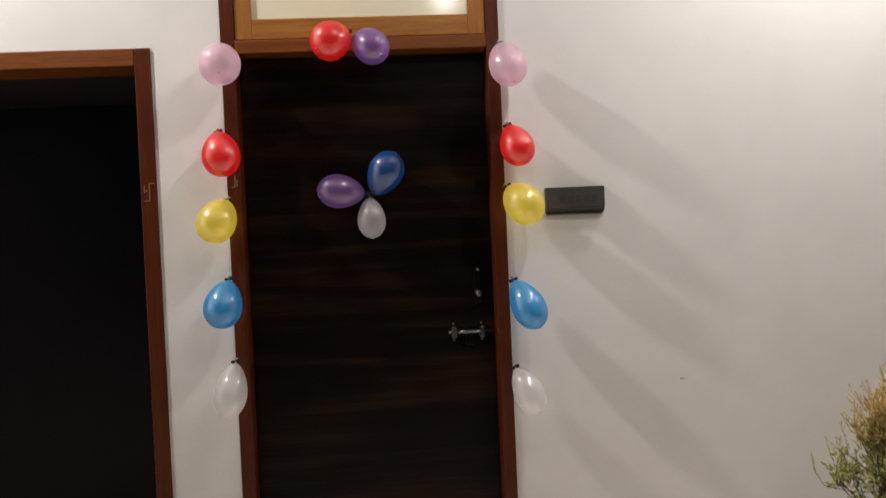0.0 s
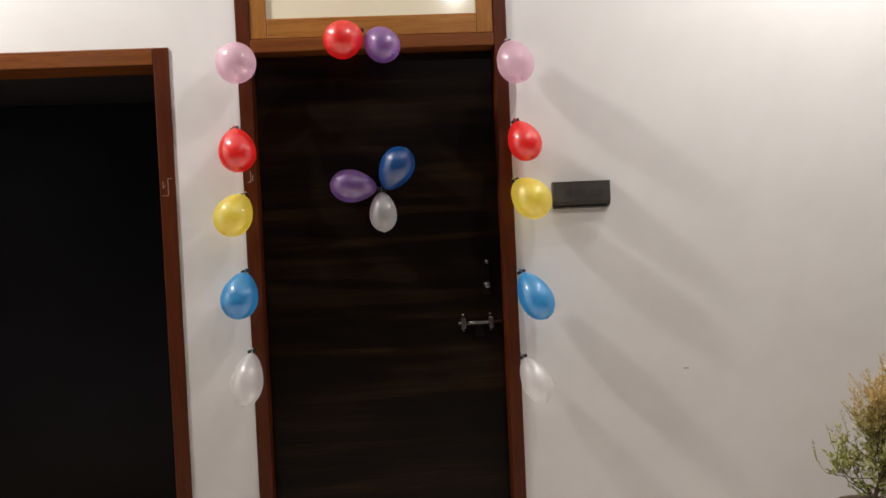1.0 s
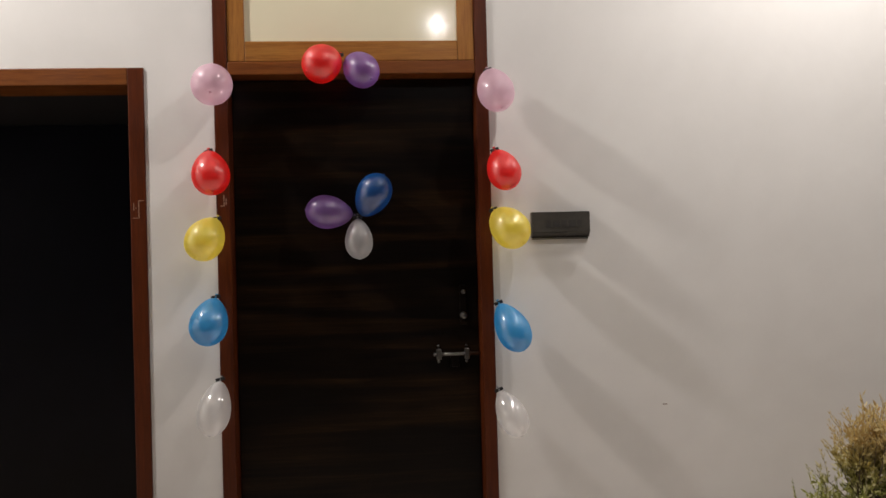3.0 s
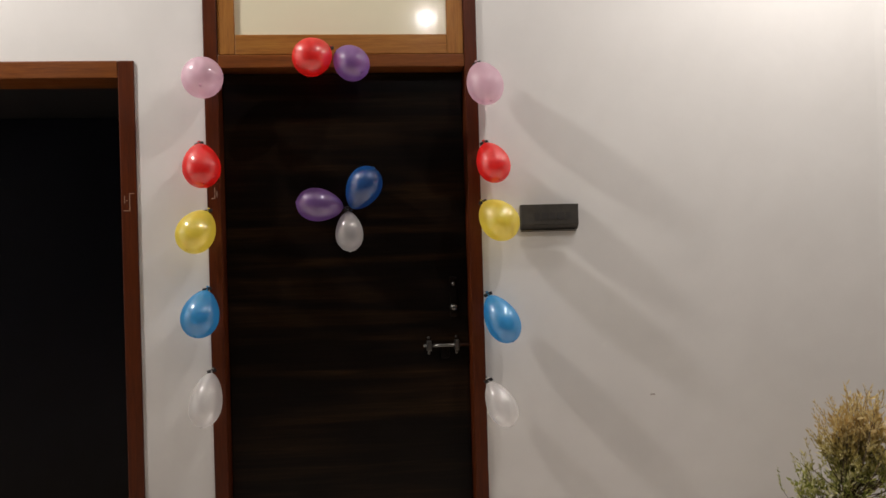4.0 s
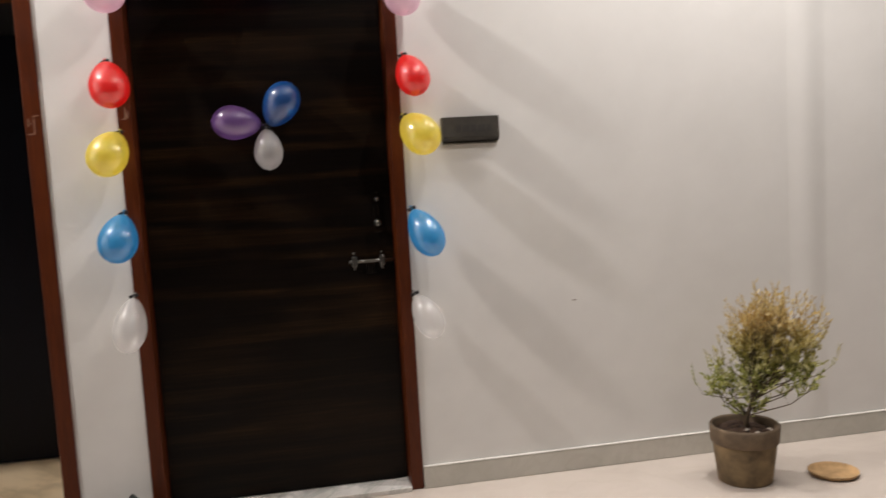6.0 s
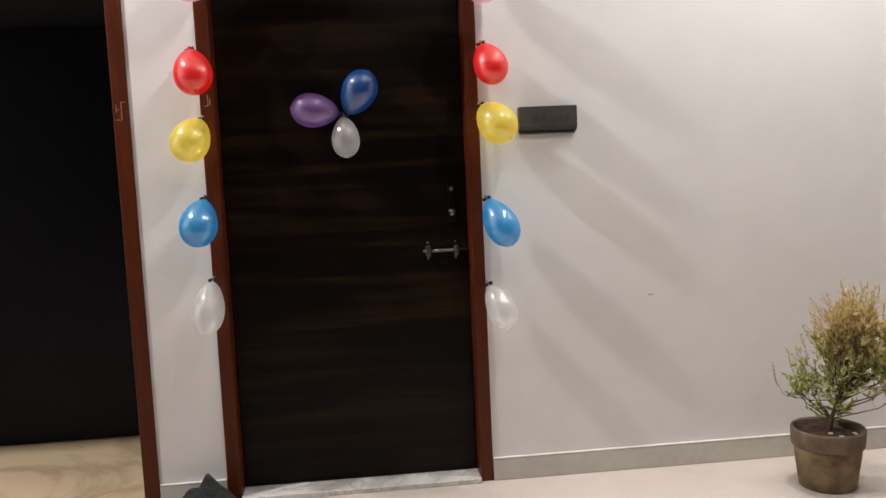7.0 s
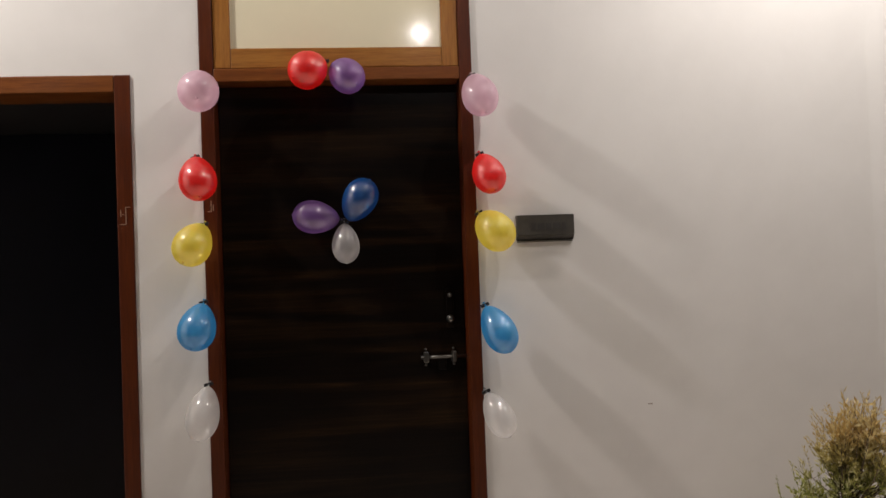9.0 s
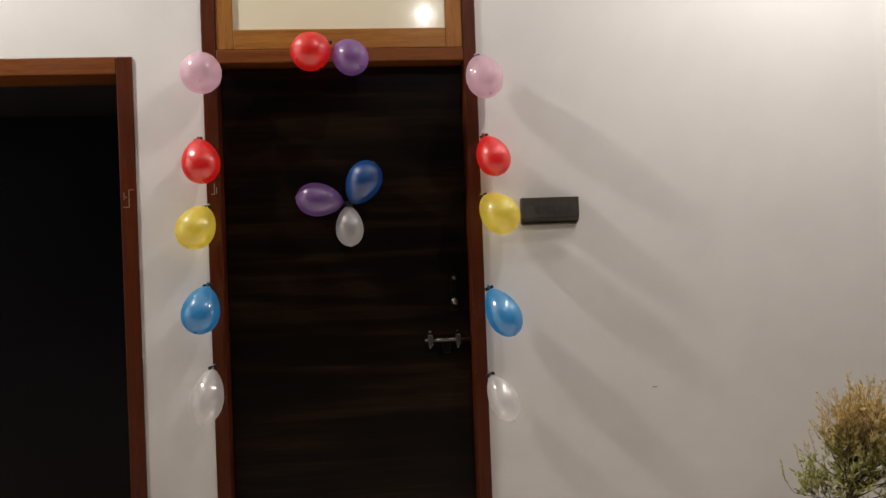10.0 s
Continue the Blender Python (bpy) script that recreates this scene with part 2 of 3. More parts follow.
# ---------------------------------------------------------------- the setting
# plan: wall face at y = 0, floor at z = 0, main door opening x -0.505 .. 0.578, side doorway x -2.66 .. -0.774
HEIGHT, WEST, EAST, BACK = 3.9, -4.2, 6.0, -4.6
WALL_T = 0.22
wall = bmesh.new()
for x0, x1, z0, z1 in ((WEST, -2.66, 0, HEIGHT), (-2.66, -0.774, 2.132, HEIGHT), (-0.774, -0.507, 0, HEIGHT), (-0.507, 0.578, 2.65, HEIGHT), (0.578, EAST, 0, HEIGHT)):
    box(wall, x0, x1, 0, WALL_T, z0, z1)
bmesh.ops.remove_doubles(wall, verts=wall.verts, dist=0.0005)
tagged(part("wall_north", wall, WALL), "white painted plaster wall with two door openings", "wall", kind="structure")
tagged(part("wall_south", boxed(-14, 16, -13.2, -13, -0.3, 2.4), NIGHT), "dark boundary wall across the yard", "wall", kind="structure")
tagged(part("ground", boxed(-40, 40, -60, BACK - 0.2, -0.4, -0.15), NIGHT), "dark bare ground of the yard at night", "ground", kind="structure")
tagged(part("wall_west", boxed(WEST - 0.2, WEST, BACK, WALL_T, 0, HEIGHT), WALL), "plain painted wall closing the porch", "wall", kind="structure")
tagged(part("wall_east", boxed(EAST, EAST + 0.2, BACK, WALL_T, 0, HEIGHT), WALL), "plain painted wall closing the porch", "wall", kind="structure")
tagged(part("ceiling", boxed(WEST - 0.2, EAST + 0.2, -3.6, 2.2, HEIGHT, HEIGHT + 0.15), CEILING), "white painted porch ceiling", "ceiling", kind="structure")
tagged(part("floor", boxed(WEST - 0.2, EAST + 0.2, BACK - 0.2, 0.02, -0.1, 0), FLOOR), "polished cream marble porch floor", "floor", kind="structure")

# a low vertical swell in the plaster, where a pipe was chased in
swell = bmesh.new()
rows = []
for z in (0.1, HEIGHT):
    rows.append([swell.verts.new((2.38 + 0.11 * s, -0.010 * (0.5 + 0.5 * math.cos(math.pi * s)) + 0.0006, z)) for s in [i / 10 - 1 for i in range(21)]])
for a, b, c, d in zip(rows[0], rows[0][1:], rows[1][1:], rows[1]):
    swell.faces.new((a, b, c, d))
tagged(part("trim", swell, WALL, smooth=True), "shallow plaster swell on the white wall", "wall", kind="structure")

# the assumed passage behind the side doorway; near-black colours make its depth dark
tagged(part("passage_floor", boxed(-2.8, -0.6, 0.02, 1.2, -0.1, 0), PASSAGE_FLOOR), "veined marble floor of a short passage", "floor", kind="structure")
tagged(part("passage_wall", box(boxed(-0.70, -0.6, WALL_T, 1.2, 0, 2.07), -2.8, -2.7, WALL_T, 1.2, 0, 2.07), SOFFIT), "near-black side walls of the assumed passage", "wall", kind="structure")
tagged(part("passage_ceiling", boxed(-2.8, -0.6, WALL_T, 1.2, 2.075, 2.3), SOFFIT), "near-black ceiling of the assumed passage", "ceiling", kind="structure")
# near-black panel added to close off the dark side opening
door = empty("passage_back", (-1.32, 1.0, 0))
part("back_panel", boxed(-1.38, 0.62, 0, 0.04, 0.006, 2.07, edge=0.004), DARK_PANEL, door)
tagged(door, "near-black flush panel closing the assumed passage", "door", kind="structure")


def skirting(x0, x1, mat, label):
    h, deep = 0.098, 0.014
    root = empty("baseboard", (x0, 0, 0))
    part("slab", boxed(0.0015, x1 - x0 - 0.0015, -deep, -0.0005, 0.001, h - 0.006, edge=0.002), mat, root)
    part("top_edge", boxed(0.0015, x1 - x0 - 0.0015, -deep - 0.001, -0.0005, h - 0.006, h, edge=0.0025), SKIRT_TOP, root, "pale top edge")
    return tagged(root, label, "baseboard", kind="structure")


# paler marble tone for the thin line along the skirting top
SKIRT_TOP = marble("pale_skirting_edge", (0.76, 0.73, 0.68), (0.7, 0.67, 0.61), (0.5, 0.45, 0.4), 0.25, 0.3, 2.0)
skirting(0.5785, 2.98, SKIRT, "grey marble skirting slab along the wall")
x = 2.98
skirting(x, x + 0.8, SKIRT_BROWN, "brown stained marble skirting slab")
skirting(x + 0.8, EAST, SKIRT, "grey marble skirting slab along the wall")
skirting(-0.7725, -0.5085, SKIRT, "pale marble skirting slab between the doors")
skirting(WEST, -2.68, SKIRT, "grey marble skirting slab along the wall")

# ---------------------------------------------------------------- side doorway frame
frame2 = empty("door_frame", (-1.315, 0, 0))
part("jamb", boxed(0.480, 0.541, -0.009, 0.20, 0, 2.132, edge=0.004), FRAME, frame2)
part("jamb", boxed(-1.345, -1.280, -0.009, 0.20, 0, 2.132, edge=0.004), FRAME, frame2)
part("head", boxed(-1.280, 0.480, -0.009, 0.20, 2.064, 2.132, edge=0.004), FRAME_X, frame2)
mark = bmesh.new()
for x0, x1, z0, z1 in ((0.512, 0.515, 1.545, 1.615), (0.512, 0.532, 1.612, 1.615), (0.490, 0.515, 1.545, 1.548), (0.493, 0.496, 1.575, 1.605), (0.499, 0.506, 1.584, 1.587)):
    box(mark, x0, x1, -0.0102, -0.0088, z0, z1)
part("chalk_mark", mark, CHALK, frame2, "faded chalk strokes")
tagged(frame2, "red-brown varnished wooden frame of the side doorway", "door frame", kind="structure")

# ---------------------------------------------------------------- main door
L, R, TOP = -0.507, 0.578, 2.65
frame1 = empty("door_frame", (0.035, 0, 0))
ox = -0.035
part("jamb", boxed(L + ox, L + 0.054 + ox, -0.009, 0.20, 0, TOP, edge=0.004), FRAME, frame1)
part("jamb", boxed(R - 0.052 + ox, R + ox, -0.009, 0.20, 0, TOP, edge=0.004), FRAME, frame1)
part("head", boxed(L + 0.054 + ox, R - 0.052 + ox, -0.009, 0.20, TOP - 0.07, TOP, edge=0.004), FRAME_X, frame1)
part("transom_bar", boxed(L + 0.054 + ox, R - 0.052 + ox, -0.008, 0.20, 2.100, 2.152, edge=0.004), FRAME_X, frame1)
mark = bmesh.new()
for x0, x1, z0, z1 in ((-0.478, -0.475, 1.585, 1.63), (-0.490, -0.476, 1.585, 1.588), (-0.470, -0.467, 1.59, 1.615)):
    box(mark, x0 + ox, x1 + ox, -0.0102, -0.0088, z0, z1)
part("chalk_mark", mark, CHALK, frame1, "faded chalk strokes")
tagged(frame1, "red-brown varnished wooden frame of the main door", "door frame", kind="structure")

sash = empty("window_1", (0.035, 0, 2.152))
sx0, sx1, sz1 = L + 0.054 + ox, R - 0.052 + ox, TOP - 0.07 - 2.152
part("stile", boxed(sx0 + 0.001, sx0 + 0.068, -0.002, 0.035, 0.001, sz1 - 0.001, edge=0.004), SASH, sash)
part("stile", boxed(sx1 - 0.068, sx1 - 0.001, -0.002, 0.035, 0.001, sz1 - 0.001, edge=0.004), SASH, sash)
part("rail", boxed(sx0 + 0.068, sx1 - 0.068, -0.001, 0.035, 0.001, 0.082, edge=0.004), SASH_X, sash)
part("rail", boxed(sx0 + 0.068, sx1 - 0.068, -0.001, 0.035, sz1 - 0.086, sz1 - 0.001, edge=0.004), SASH_X, sash)
part("pane", boxed(sx0 + 0.067, sx1 - 0.067, 0.010, 0.016, 0.081, sz1 - 0.085), GLASS, sash, "milky glass pane")
part("backing", boxed(sx0 + 0.002, sx1 - 0.002, 0.036, 0.05, 0.002, sz1 - 0.002), SASH, sash)
tagged(sash, "golden-brown wooden transom window with milky glass", "window", kind="structure")

door1 = empty("door_1", (0.035, 0.09, 0.024))
part("leaf", boxed(L + 0.055 + ox, R - 0.053 + ox, 0, 0.04, 0, 2.072, edge=0.003), LEAF, door1)
bolt = part("bolt", tube(bmesh.new(), [(0.335 + ox, -0.022, 0.944), (0.535 + ox, -0.022, 0.944)], [0.007, 0.007], 12), STEEL, door1, "bright steel sliding bolt", smooth=True)
for bx in (0.357, 0.472):
    b = boxed(bx - 0.010 + ox, bx + 0.010 + ox, -0.034, -0.0005, 0.922, 0.966, edge=0.004)
    part("bracket", b, STEEL, bolt)
    for bz in (0.912, 0.976):
        s = spun([(0, 0.006), (0.004, 0.005), (0.006, 0.002), (0.006, 0)], 12)
        bmesh.ops.transform(s, matrix=Matrix.Translation((bx + ox, -0.0005, bz)) @ Matrix.Rotation(math.pi / 2, 4, "X"), verts=s.verts)
        part("screw", s, STEEL, bolt, smooth=True)
part("hasp", boxed(0.405 + ox, 0.440 + ox, -0.020, -0.0005, 0.890, 0.945, edge=0.004), LEAF, bolt)
lock = part("lock_plate", boxed(0.449 + ox, 0.479 + ox, -0.008, -0.0005, 1.060, 1.225, edge=0.003), LEAF, door1)
for bz, r in ((1.098, 0.013), (1.196, 0.008)):
    s = spun([(0, 0.026), (r * 0.7, 0.025), (r, 0.020), (r, 0.004), (r * 1.25, 0.0)], 20)
    bmesh.ops.transform(s, matrix=Matrix.Translation((0.464 + ox, -0.008, bz)) @ Matrix.Rotation(math.pi / 2, 4, "X"), verts=s.verts)
    part("knob", s, STEEL, lock, "bright steel knob", smooth=True)
tagged(door1, "closed dark brown veneered main door with steel bolt", "door", kind="structure")

tagged(part("threshold", boxed(L + 0.054, R - 0.053, -0.031, 0.20, 0.0, 0.021, edge=0.003), SILL), "white marble door sill with grey-green veins", "threshold", kind="structure")
tagged(part("threshold", boxed(-2.594, -0.836, 0.0, 0.20, -0.02, 0.004, edge=0.002), PASSAGE_FLOOR), "veined marble sill of the side doorway", "threshold", kind="structure")

# ---------------------------------------------------------------- cloth heap between the doors
CLOTH = plain("grey_green_cloth", (0.055, 0.062, 0.056), 0.9, 0, 0.4, 60)
heap = bmesh.new()
steps = 26
grid = []
for i in range(steps + 1):
    row = []
    for j in range(steps + 1):
        u, v = 2 * i / steps - 1, 2 * j / steps - 1
        d = min(1.0, math.hypot(u, v))
        k = (1 - d * d) ** 0.8
        lump = 0.100 * k ** 0.5 * (1 + 0.35 * noise.noise(Vector((u * 1.6, v * 1.6, 3.1)))) + 0.03 * k * math.exp(-9 * (u - 0.05) ** 2)
        fold = 0.013 * k * math.sin(9 * u + 5 * v + 3 * noise.noise(Vector((u * 2, v * 2, 0.4))))
        row.append(heap.verts.new((0.125 * u * (1 + 0.12 * noise.noise(Vector((v * 2, u, 7)))), 0.075 * v, max(0.002, lump + fold))))
    grid.append(row)
for i in range(steps):
    for j in range(steps):
        heap.faces.new((grid[i][j], grid[i + 1][j], grid[i + 1][j + 1], grid[i][j + 1]))
bmesh.ops.solidify(heap, geom=list(heap.faces), thickness=0.002)
ob = part("cloth_heap", heap, CLOTH, None, smooth=True)
ob.location = (-0.575, -0.098, 0.001)
tagged(ob, "crumpled dark grey-green cloth on the floor between two doors", "cloth")

# ---------------------------------------------------------------- name board
board = empty("name_board", (0.855, 0, 1.48))
s = boxed(-0.119, 0.120, -0.030, -0.0005, -0.050, 0.054, edge=0.0)
for v in s.verts:
    if v.co.y < -0.02 and v.co.z < 0:
        v.co.z += 0.022
    if v.co.y < -0.02:
        v.co.x *= 0.985
bmesh.ops.bevel(s, geom=list(s.edges), offset=0.002, segments=2, affect="EDGES")
part("slab", s, SLATE, board)
# pale strip painted in for the lit lower face of the board
part("lower_lip", boxed(-0.117, 0.114, -0.012, -0.001, -0.056, -0.0505, edge=0.002), SLATE_EDGE, board, "lower lip painted pale as if lit")
for i, (bx, w) in enumerate(((-0.062, 0.02), (-0.034, 0.028), (0.0, 0.022), (0.03, 0.03), (0.066, 0.018))):
    part("lettering", boxed(bx, bx + w, -0.0312, -0.0298, -0.008, 0.020), ENGRAVED, board)
tagged(board, "dark slate name board fixed to the wall", "sign")

tagged(part("wall_scuff", boxed(1.262, 1.282, -0.0008, -0.0002, 0.738, 0.743, edge=0.0003), DIRT), "small grey scuff on the white wall", "stain", kind="structure")

# ---------------------------------------------------------------- balloons
PINK = latex("pearl_pink_latex", (0.88, 0.64, 0.74), 0.55, 0.42)
RED = latex("pearl_red_latex", (0.90, 0.024, 0.018), 0.5, 0.14)
YELLOW = latex("pearl_yellow_latex", (0.99, 0.81, 0.15), 0.6, 0.34)
BLUE = latex("pearl_blue_latex", (0.07, 0.42, 0.76), 0.5, 0.26)
DEEP_BLUE = latex("deep_blue_latex", (0.008, 0.13, 0.44), 0.4, 0.40)
WHITE = latex("pearl_white_latex", (0.93, 0.91, 0.89), 0.55, 0.60)
PURPLE = latex("pearl_purple_latex", (0.42, 0.23, 0.62), 0.5, 0.52)


def balloon(colour, mat, x, y, z, width, length, lean, forward=10, beside="", taper=0.55):
    """A balloon centred at x, y, z. lean: degrees by which its round end swings from straight down towards +x; forward: its swing off the wall."""
    root = empty("balloon", (x, y, z))
    r, half = width / 2, length * 0.54
    profile = []
    n = 26
    for i in range(n + 1):
        a = math.pi * i / n
        h = -math.cos(a)
        wide = math.sin(a) * (1 - 0.20 * taper * (1 + h) ** 1.6)
        profile.append((max(0.0, r * wide * 1.03), half * h))
    profile[0] = (0.0, -half)
    profile[-1] = (0.0045, half * 1.0)
    profile.append((0.0035, half + 0.006))
    turn = Matrix.Rotation(radians(-lean), 4, "Y") @ Matrix.Rotation(radians(-forward), 4, "X")
    body = spun(profile, 40)
    bmesh.ops.transform(body, matrix=turn, verts=body.verts)
    part("skin", body, mat, root, smooth=True)
    knot = spun([(0.0, 0.0), (0.0045, 0.001), (0.0065, 0.005), (0.0045, 0.009), (0.003, 0.011), (0.004, 0.014), (0.0065, 0.017), (0.0055, 0.0175), (0.0, 0.016)], 18)
    bmesh.ops.transform(knot, matrix=turn @ Matrix.Translation((0, 0, half + 0.003)), verts=knot.verts)
    part("knot", knot, mat, root, smooth=True)
    tip = spun([(0.0, -0.0032), (0.004, -0.0022), (0.0065, 0.0006), (0.0, 0.0012)], 14)
    bmesh.ops.transform(tip, matrix=turn @ Matrix.Translation((0, 0, -half)), verts=tip.verts)
    part("tip", tip, mat, root, "darker thick tip", smooth=True)
    tie = boxed(-0.018, 0.017, -0.005, 0.005, -0.006, 0.007, edge=0.002)
    bmesh.ops.transform(tie, matrix=Matrix.Translation(turn @ Vector((0, 0, half + 0.008))) @ Matrix.Rotation(radians(-16 - lean * 0.3), 4, "Y"), verts=tie.verts)
    part("tie", tie, TAPE, root, "black tape tie")
    end = turn @ Vector((0, 0, half + 0.014))
    string = tube(bmesh.new(), [end, end + Vector((0, (-y - 0.009 - end.y) * 0.5 if y < -0.05 else (0.088 - y - end.y) * 0.5, 0.004)), Vector((end.x, -y - 0.0095 if y < -0.05 else 0.0885 - y, end.z + 0.003))], [0.002] * 3, 6)
    part("string", string, TAPE, root, "black thread to the door")
    return tagged(root, colour + " balloon " + beside, "balloon", group="balloons round the door")


SIDE = "taped to the door frame"
balloon("pearl pink", PINK, -0.495, -0.108, 2.045, 0.160, 0.165, 6, 58, SIDE, 0.3)
balloon("pearl red", RED, -0.508, -0.108, 1.710, 0.154, 0.176, 10, 32, SIDE)
balloon("pearl yellow", YELLOW, -0.532, -0.108, 1.458, 0.154, 0.170, -24, 32, SIDE, 0.45)
balloon("pearl blue", BLUE, -0.525, -0.108, 1.143, 0.154, 0.178, -11, 28, SIDE)
balloon("pearl white", WHITE, -0.515, -0.098, 0.812, 0.134, 0.196, -9, 22, SIDE)
balloon("glossy red", RED, -0.077, -0.105, 2.121, 0.152, 0.150, -56, 30, "hung in a pair under the transom", 0.3)
balloon("pearl purple", PURPLE, 0.068, -0.105, 2.098, 0.140, 0.155, 40, 40, "hung in a pair under the transom", 0.4)
balloon("pearl purple", PURPLE, -0.070, 0.010, 1.554, 0.142, 0.174, -97, 8, "in a cluster on the dark door", 0.5)
balloon("deep blue", DEEP_BLUE, 0.104, 0.010, 1.618, 0.146, 0.172, 150, 8, "in a cluster on the dark door", 0.45)
balloon("pearl white", WHITE, 0.044, 0.010, 1.445, 0.118, 0.150, 2, 8, "in a cluster on the dark door", 0.5)
balloon("pearl pink", PINK, 0.590, -0.108, 2.014, 0.150, 0.176, 13, 30, SIDE, 0.4)
balloon("pearl red", RED, 0.613, -0.108, 1.702, 0.140, 0.166, 16, 30, SIDE)
balloon("pearl yellow", YELLOW, 0.630, -0.108, 1.475, 0.156, 0.174, 36, 30, SIDE, 0.4)
balloon("pearl light blue", BLUE, 0.630, -0.108, 1.084, 0.142, 0.194, 24, 24, SIDE)
balloon("pearl white", WHITE, 0.620, -0.098, 0.746, 0.124, 0.178, 24, 22, SIDE)

# ---------------------------------------------------------------- potted shrub
PX, PY = 1.852, -0.345
pot = empty("plant_pot", (PX, PY, 0))
part("vessel", spun([(0, 0), (0.100, 0), (0.106, 0.006), (0.112, 0.05), (0.120, 0.11), (0.125, 0.158), (0.126, 0.166), (0.119, 0.168), (0.117, 0.16), (0, 0.15)], 48, 0.008), CLAY, pot, smooth=True)
part("rim", spun([(0.118, 0.164), (0.131, 0.164), (0.134, 0.168), (0.136, 0.190), (0.138, 0.228), (0.134, 0.235), (0.126, 0.235), (0.121, 0.228), (0.118, 0.164)], 48, 0.008), CLAY_DARK, pot, "darker collar", smooth=True)
soil = bmesh.new()
rng = random.Random(4)
ring = [[soil.verts.new((0.119 * k / 6 * math.cos(a), 0.119 * k / 6 * math.sin(a), 0.206 + rng.uniform(-0.006, 0.008) + 0.012 * (1 - k / 6))) for a in (2 * math.pi * i / 24 for i in range(24))] for k in range(1, 7)]
for p, q in zip(ring, ring[1:]):
    for i in range(24):
        soil.faces.new((p[i], p[(i + 1) % 24], q[(i + 1) % 24], q[i]))
soil.faces.new(ring[0])
part("soil", soil, SOIL, pot, "dry brown soil", smooth=True)
tagged(pot, "weathered brown clay pot on the floor by the wall", "plant pot")
for i in range(9):
    a, d, s = rng.uniform(3.4, 5.6), rng.uniform(0.03, 0.10), rng.uniform(0.008, 0.015)
    st = bmesh.new()
    bmesh.ops.create_icosphere(st, subdivisions=2, radius=s)
    for v in st.verts:
        v.co *= 1 + 0.25 * noise.noise(v.co * 90 + Vector((i, 0, 0)))
        v.co.z *= 0.6
    ob = part("pebble", st, PEBBLE if i % 3 == 0 else SOIL, None, smooth=True)
    ob.location = (PX + d * math.cos(a), PY + d * math.sin(a), 0.219)
    tagged(ob, "small pale pebble on the potting soil" if i % 3 == 0 else "brown clod on the potting soil", "pebble", group="pebbles in the pot")

shrub = empty("potted_shrub", (PX, PY, 0))
trunk, twigs = bmesh.new(), bmesh.new()
crown_v, crown_f = [], []
RIGHT = Vector((0.87, -0.49, 0))
DEPTH = Vector((0.49, 0.87, 0))


def leaf(at, way, size, side):
    n = way.cross(side)
    if n.length < 1e-3:
        return
    s = n.normalized() * size * 0.17
    lift = s.cross(way).normalized() * size * 0.06
    k = len(crown_v)
    crown_v.extend([at, at + way * size * 0.4 + s + lift, at + way * size, at + way * size * 0.4 - s + lift])
    crown_f.append((k, k + 1, k + 2, k + 3))


def spray(base, tip, thick, leaves, size):
    mid = (base + tip) / 2 + Vector((rng.uniform(-1, 1), rng.uniform(-1, 1), rng.uniform(-0.6, 0.2))) * 0.02
    tube(twigs, [base, mid, tip], [thick, thick * 0.7, thick * 0.3], 5)
    for i in range(leaves):
        f = 0.22 + 0.78 * (i + rng.random()) / leaves
        p = base.lerp(mid, f * 2) if f < 0.5 else mid.lerp(tip, f * 2 - 1)
        along = (tip - base).normalized()
        out = Vector((rng.uniform(-1, 1), rng.uniform(-1, 1), rng.uniform(-0.5, 0.7)))
        leaf(p, (along * 0.75 + out * 0.75).normalized(), size * rng.uniform(0.7, 1.3), Vector((rng.uniform(-1, 1), rng.uniform(-1, 1), rng.uniform(-1, 1))))


AXIS = [Vector((0.005, 0, 0.205)), Vector((0.010, 0.002, 0.26)) + RIGHT * 0.006, Vector((0, 0, 0.33)) + RIGHT * 0.035, Vector((0, 0, 0.42)) + RIGHT * 0.075, Vector((0, 0, 0.52)) + RIGHT * 0.11]
tube(trunk, AXIS, [0.011, 0.009, 0.0065, 0.004, 0.002], 9)


def limb(tip, sprays, start=0.2):
    """A twig that leaves the stem at some height and carries leafy sprays."""
    low = rng.uniform(1.5, 3.2) if tip.z > 0.45 else rng.uniform(0.9, 1.6)
    root_at = AXIS[int(low)].lerp(AXIS[int(low) + 1], low % 1)
    side = (tip - root_at).dot(RIGHT)
    bend = root_at.lerp(tip, 0.5) + RIGHT * side * 0.12 + Vector((0, 0, -0.012))
    tube(trunk, [root_at, bend, tip], [0.003, 0.002, 0.0009], 6)
    for j in range(sprays):
        f = start + (1 - start) * rng.random() ** 0.8
        base = root_at.lerp(bend, f * 2) if f < 0.5 else bend.lerp(tip, f * 2 - 1)
        way = (Vector((0, 0, rng.uniform(0.25, 1.3))) + RIGHT * (rng.uniform(-0.7, 0.7) + 1.0 * side) + DEPTH * rng.uniform(-0.8, 0.8)).normalized()
        spray(base, base + way * rng.uniform(0.04, 0.10), 0.0008, 10, 0.026)


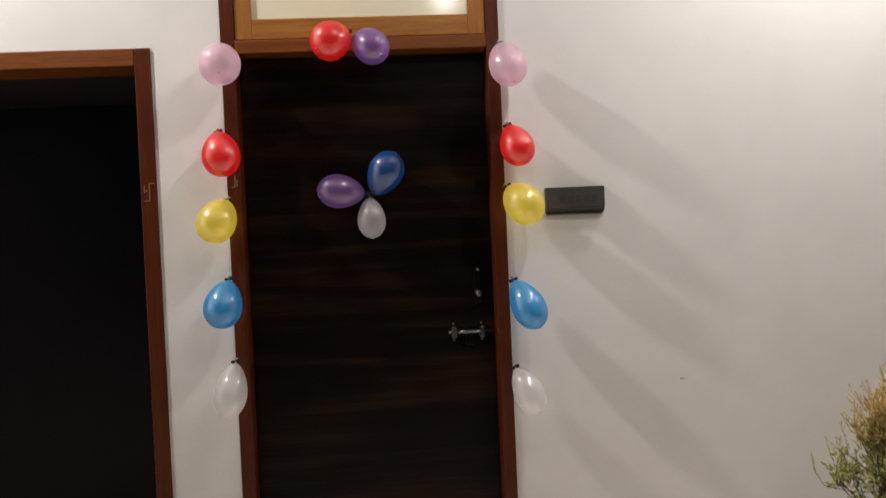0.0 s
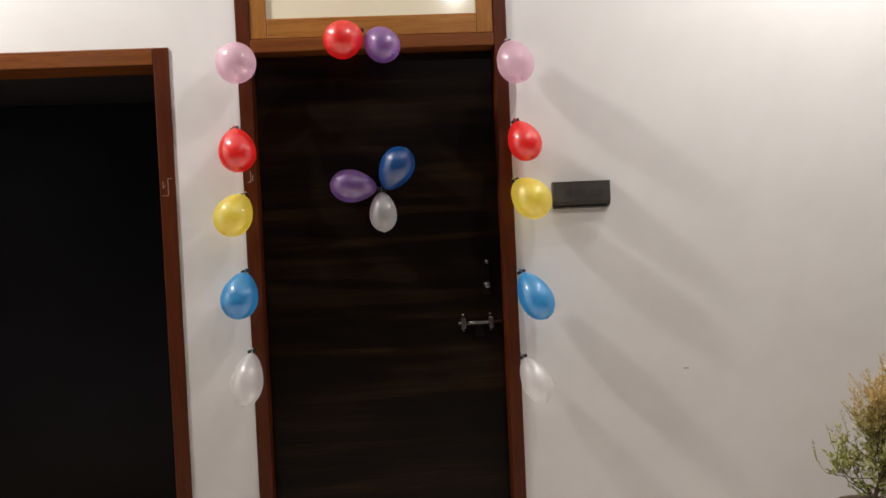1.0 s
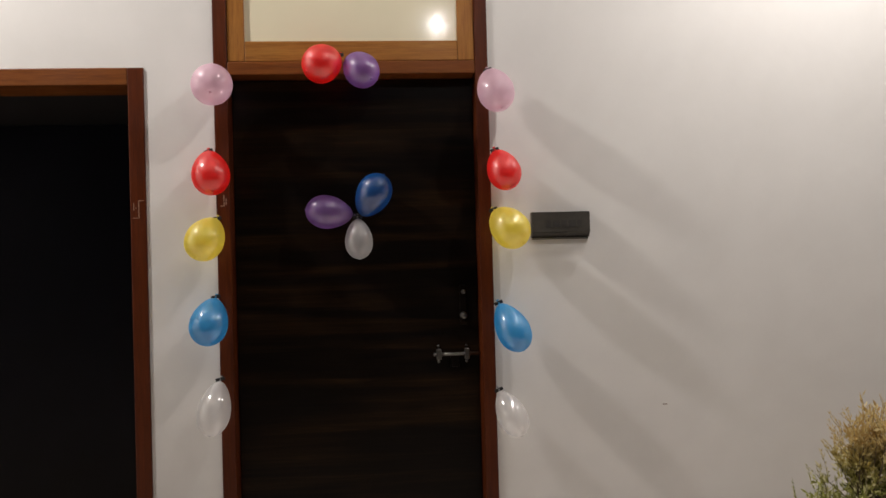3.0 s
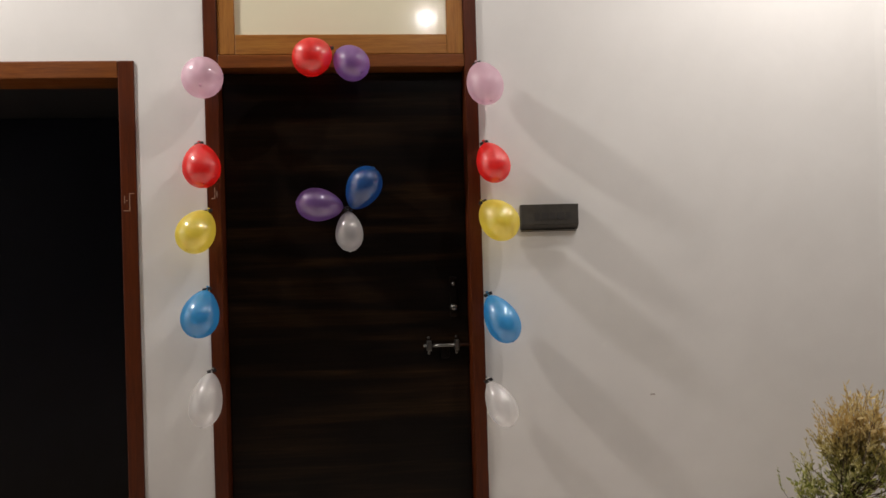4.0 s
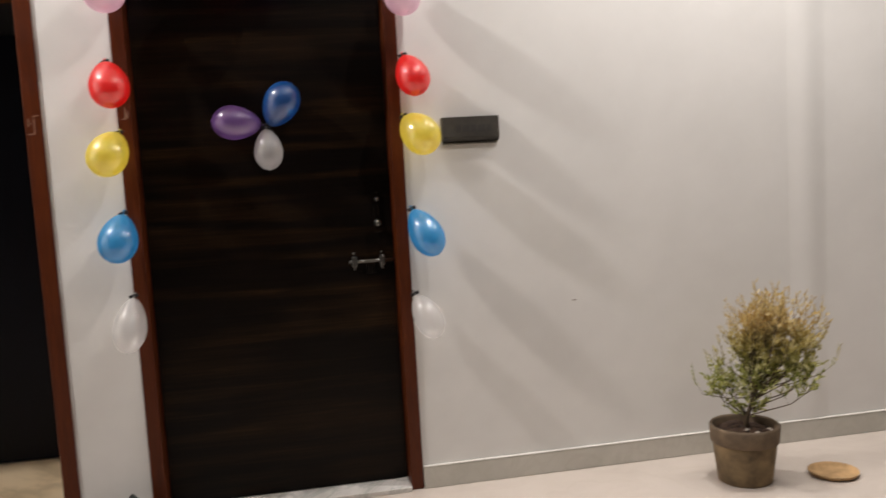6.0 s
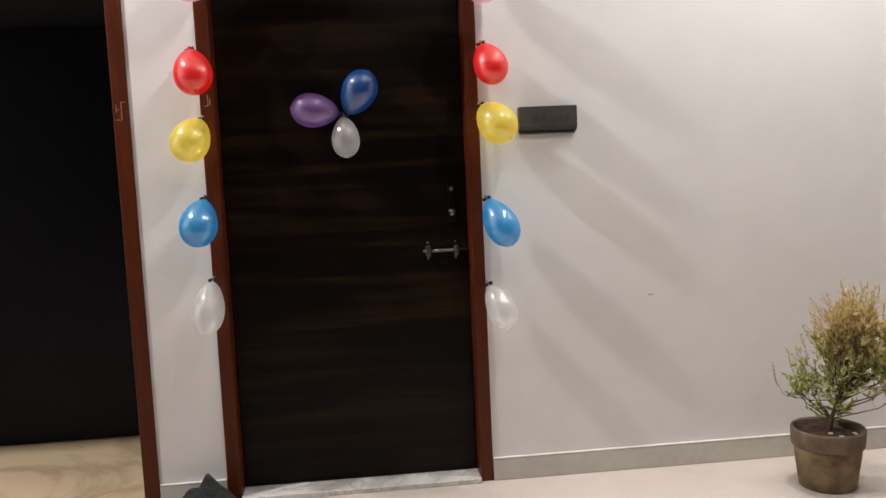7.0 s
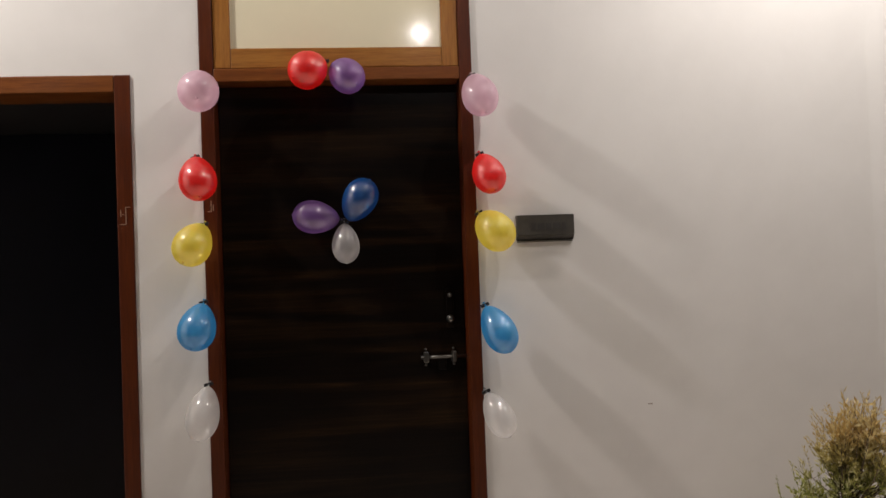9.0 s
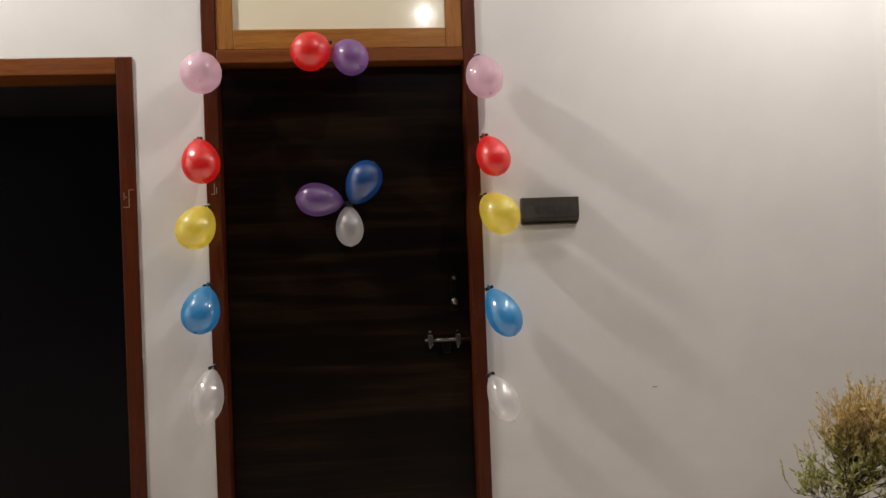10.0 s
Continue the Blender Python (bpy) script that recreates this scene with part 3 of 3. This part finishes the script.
HEART = Vector((0, 0, 0.555)) + RIGHT * 0.125
for i in range(30):
    a, b = rng.uniform(-0.9, 4.04), rng.uniform(-1, 1)
    f = rng.uniform(0.35, 0.88)
    tip = HEART + RIGHT * 0.17 * f * math.cos(a) * math.sqrt(1 - 0.5 * b * b) + DEPTH * 0.14 * b * f + Vector((0, 0, 0.17 * f * math.sin(a)))
    limb(tip, 14)
for u, h in ((-0.14, 0.40), (-0.09, 0.45), (-0.11, 0.36), (-0.05, 0.39)):
    limb(Vector((0, 0, h)) + RIGHT * u + DEPTH * rng.uniform(-0.04, 0.04), 9, 0.5)
for u, h in ((0.29, 0.395), (0.24, 0.41), (0.26, 0.46), (0.27, 0.50), (0.24, 0.53), (0.28, 0.45), (-0.04, 0.53), (0.25, 0.57)):
    limb(Vector((0, 0, h)) + RIGHT * u + DEPTH * rng.uniform(-0.05, 0.05), 11, 0.45)
for i in range(44):
    f = rng.uniform(0.75, 3.0)
    base = AXIS[int(f)].lerp(AXIS[int(f) + 1], f % 1)
    spray(base, base + (RIGHT * rng.uniform(-1, 1.3) + DEPTH * rng.uniform(-1, 1) + Vector((0, 0, rng.uniform(0.1, 0.9)))).normalized() * rng.uniform(0.05, 0.11), 0.0008, 12, 0.026)
# feathery upright shoots all over the crown
for i in range(46):
    a, b = rng.uniform(-0.3, 3.6), rng.uniform(-1, 1)
    flat = math.sqrt(1 - 0.6 * b * b)
    base = HEART + RIGHT * 0.165 * math.cos(a) * flat + DEPTH * 0.13 * b + Vector((0, 0, 0.125 * math.sin(a) * flat))
    tilt = 0.9 * math.cos(a) + rng.uniform(-0.25, 0.25)
    spray(base, base + RIGHT * 0.06 * tilt + DEPTH * 0.03 * b + Vector((0, 0, rng.uniform(0.05, 0.085))), 0.0009, 18, 0.013)
# thin upright shoots round the crown
for u, h, lean in ((-0.165, 0.38, -0.45), (-0.12, 0.43, -0.35), (-0.075, 0.50, -0.25), (-0.03, 0.56, -0.2), (0.02, 0.61, -0.12), (0.06, 0.64, -0.05), (0.10, 0.66, 0.0), (0.15, 0.67, 0.05), (0.20, 0.65, 0.2), (0.25, 0.60, 0.4), (0.28, 0.54, 0.6), (0.30, 0.47, 0.8), (0.17, 0.66, 0.1), (0.08, 0.63, -0.1), (0.23, 0.63, 0.25)):
    base = RIGHT * u + DEPTH * rng.uniform(-0.07, 0.07) + Vector((0, 0, h - 0.035))
    stalk = AXIS[2].lerp(AXIS[3], rng.random())
    tube(trunk, [stalk, stalk.lerp(base, 0.5) + Vector((0, 0, -0.01)), base], [0.0022, 0.0016, 0.001], 5)
    spray(base, base + RIGHT * 0.09 * lean + Vector((0, 0, 0.105)), 0.001, 20, 0.016)
    for k in range(4):
        p = stalk.lerp(base, rng.uniform(0.55, 1.0))
        spray(p, p + RIGHT * rng.uniform(-0.03, 0.03) + DEPTH * rng.uniform(-0.03, 0.03) + Vector((0, 0, rng.uniform(0.0, 0.05))), 0.0008, 8, 0.018)
grow = Matrix.Translation((0, 0, 0.205)) @ Matrix.Diagonal((0.95, 0.95, 1.09, 1.0)) @ Matrix.Translation((0, 0, -0.205))
bmesh.ops.transform(trunk, matrix=grow, verts=trunk.verts)
bmesh.ops.transform(twigs, matrix=grow, verts=twigs.verts)
crown_v = [grow @ p for p in crown_v]
part("trunk", trunk, BARK, shrub, "slender forked brown stem", smooth=True)
tagged(part("twig_tangle", twigs, BARK, shrub), kind="stuff")
data = bpy.data.meshes.new("crown")
data.from_pydata([tuple(p) for p in crown_v], [], crown_f)
data.materials.append(LEAVES)
crown = new("crown", data)
crown.parent = shrub
tagged(crown, "narrow olive leaves turning golden at the top")
tagged(shrub, "bushy small shrub with olive and golden leaves in a pot", "shrub")

saucer = empty("saucer", (2.205, -0.412, 0))
part("dish", spun([(0, 0.0), (0.080, 0.0), (0.090, 0.005), (0.097, 0.015), (0.098, 0.019), (0.094, 0.020), (0.087, 0.012), (0.076, 0.006), (0, 0.005)], 40, 0.01), CLAY_RED, saucer, smooth=True)
tagged(saucer, "shallow terracotta saucer lying on the floor beside the pot", "saucer")
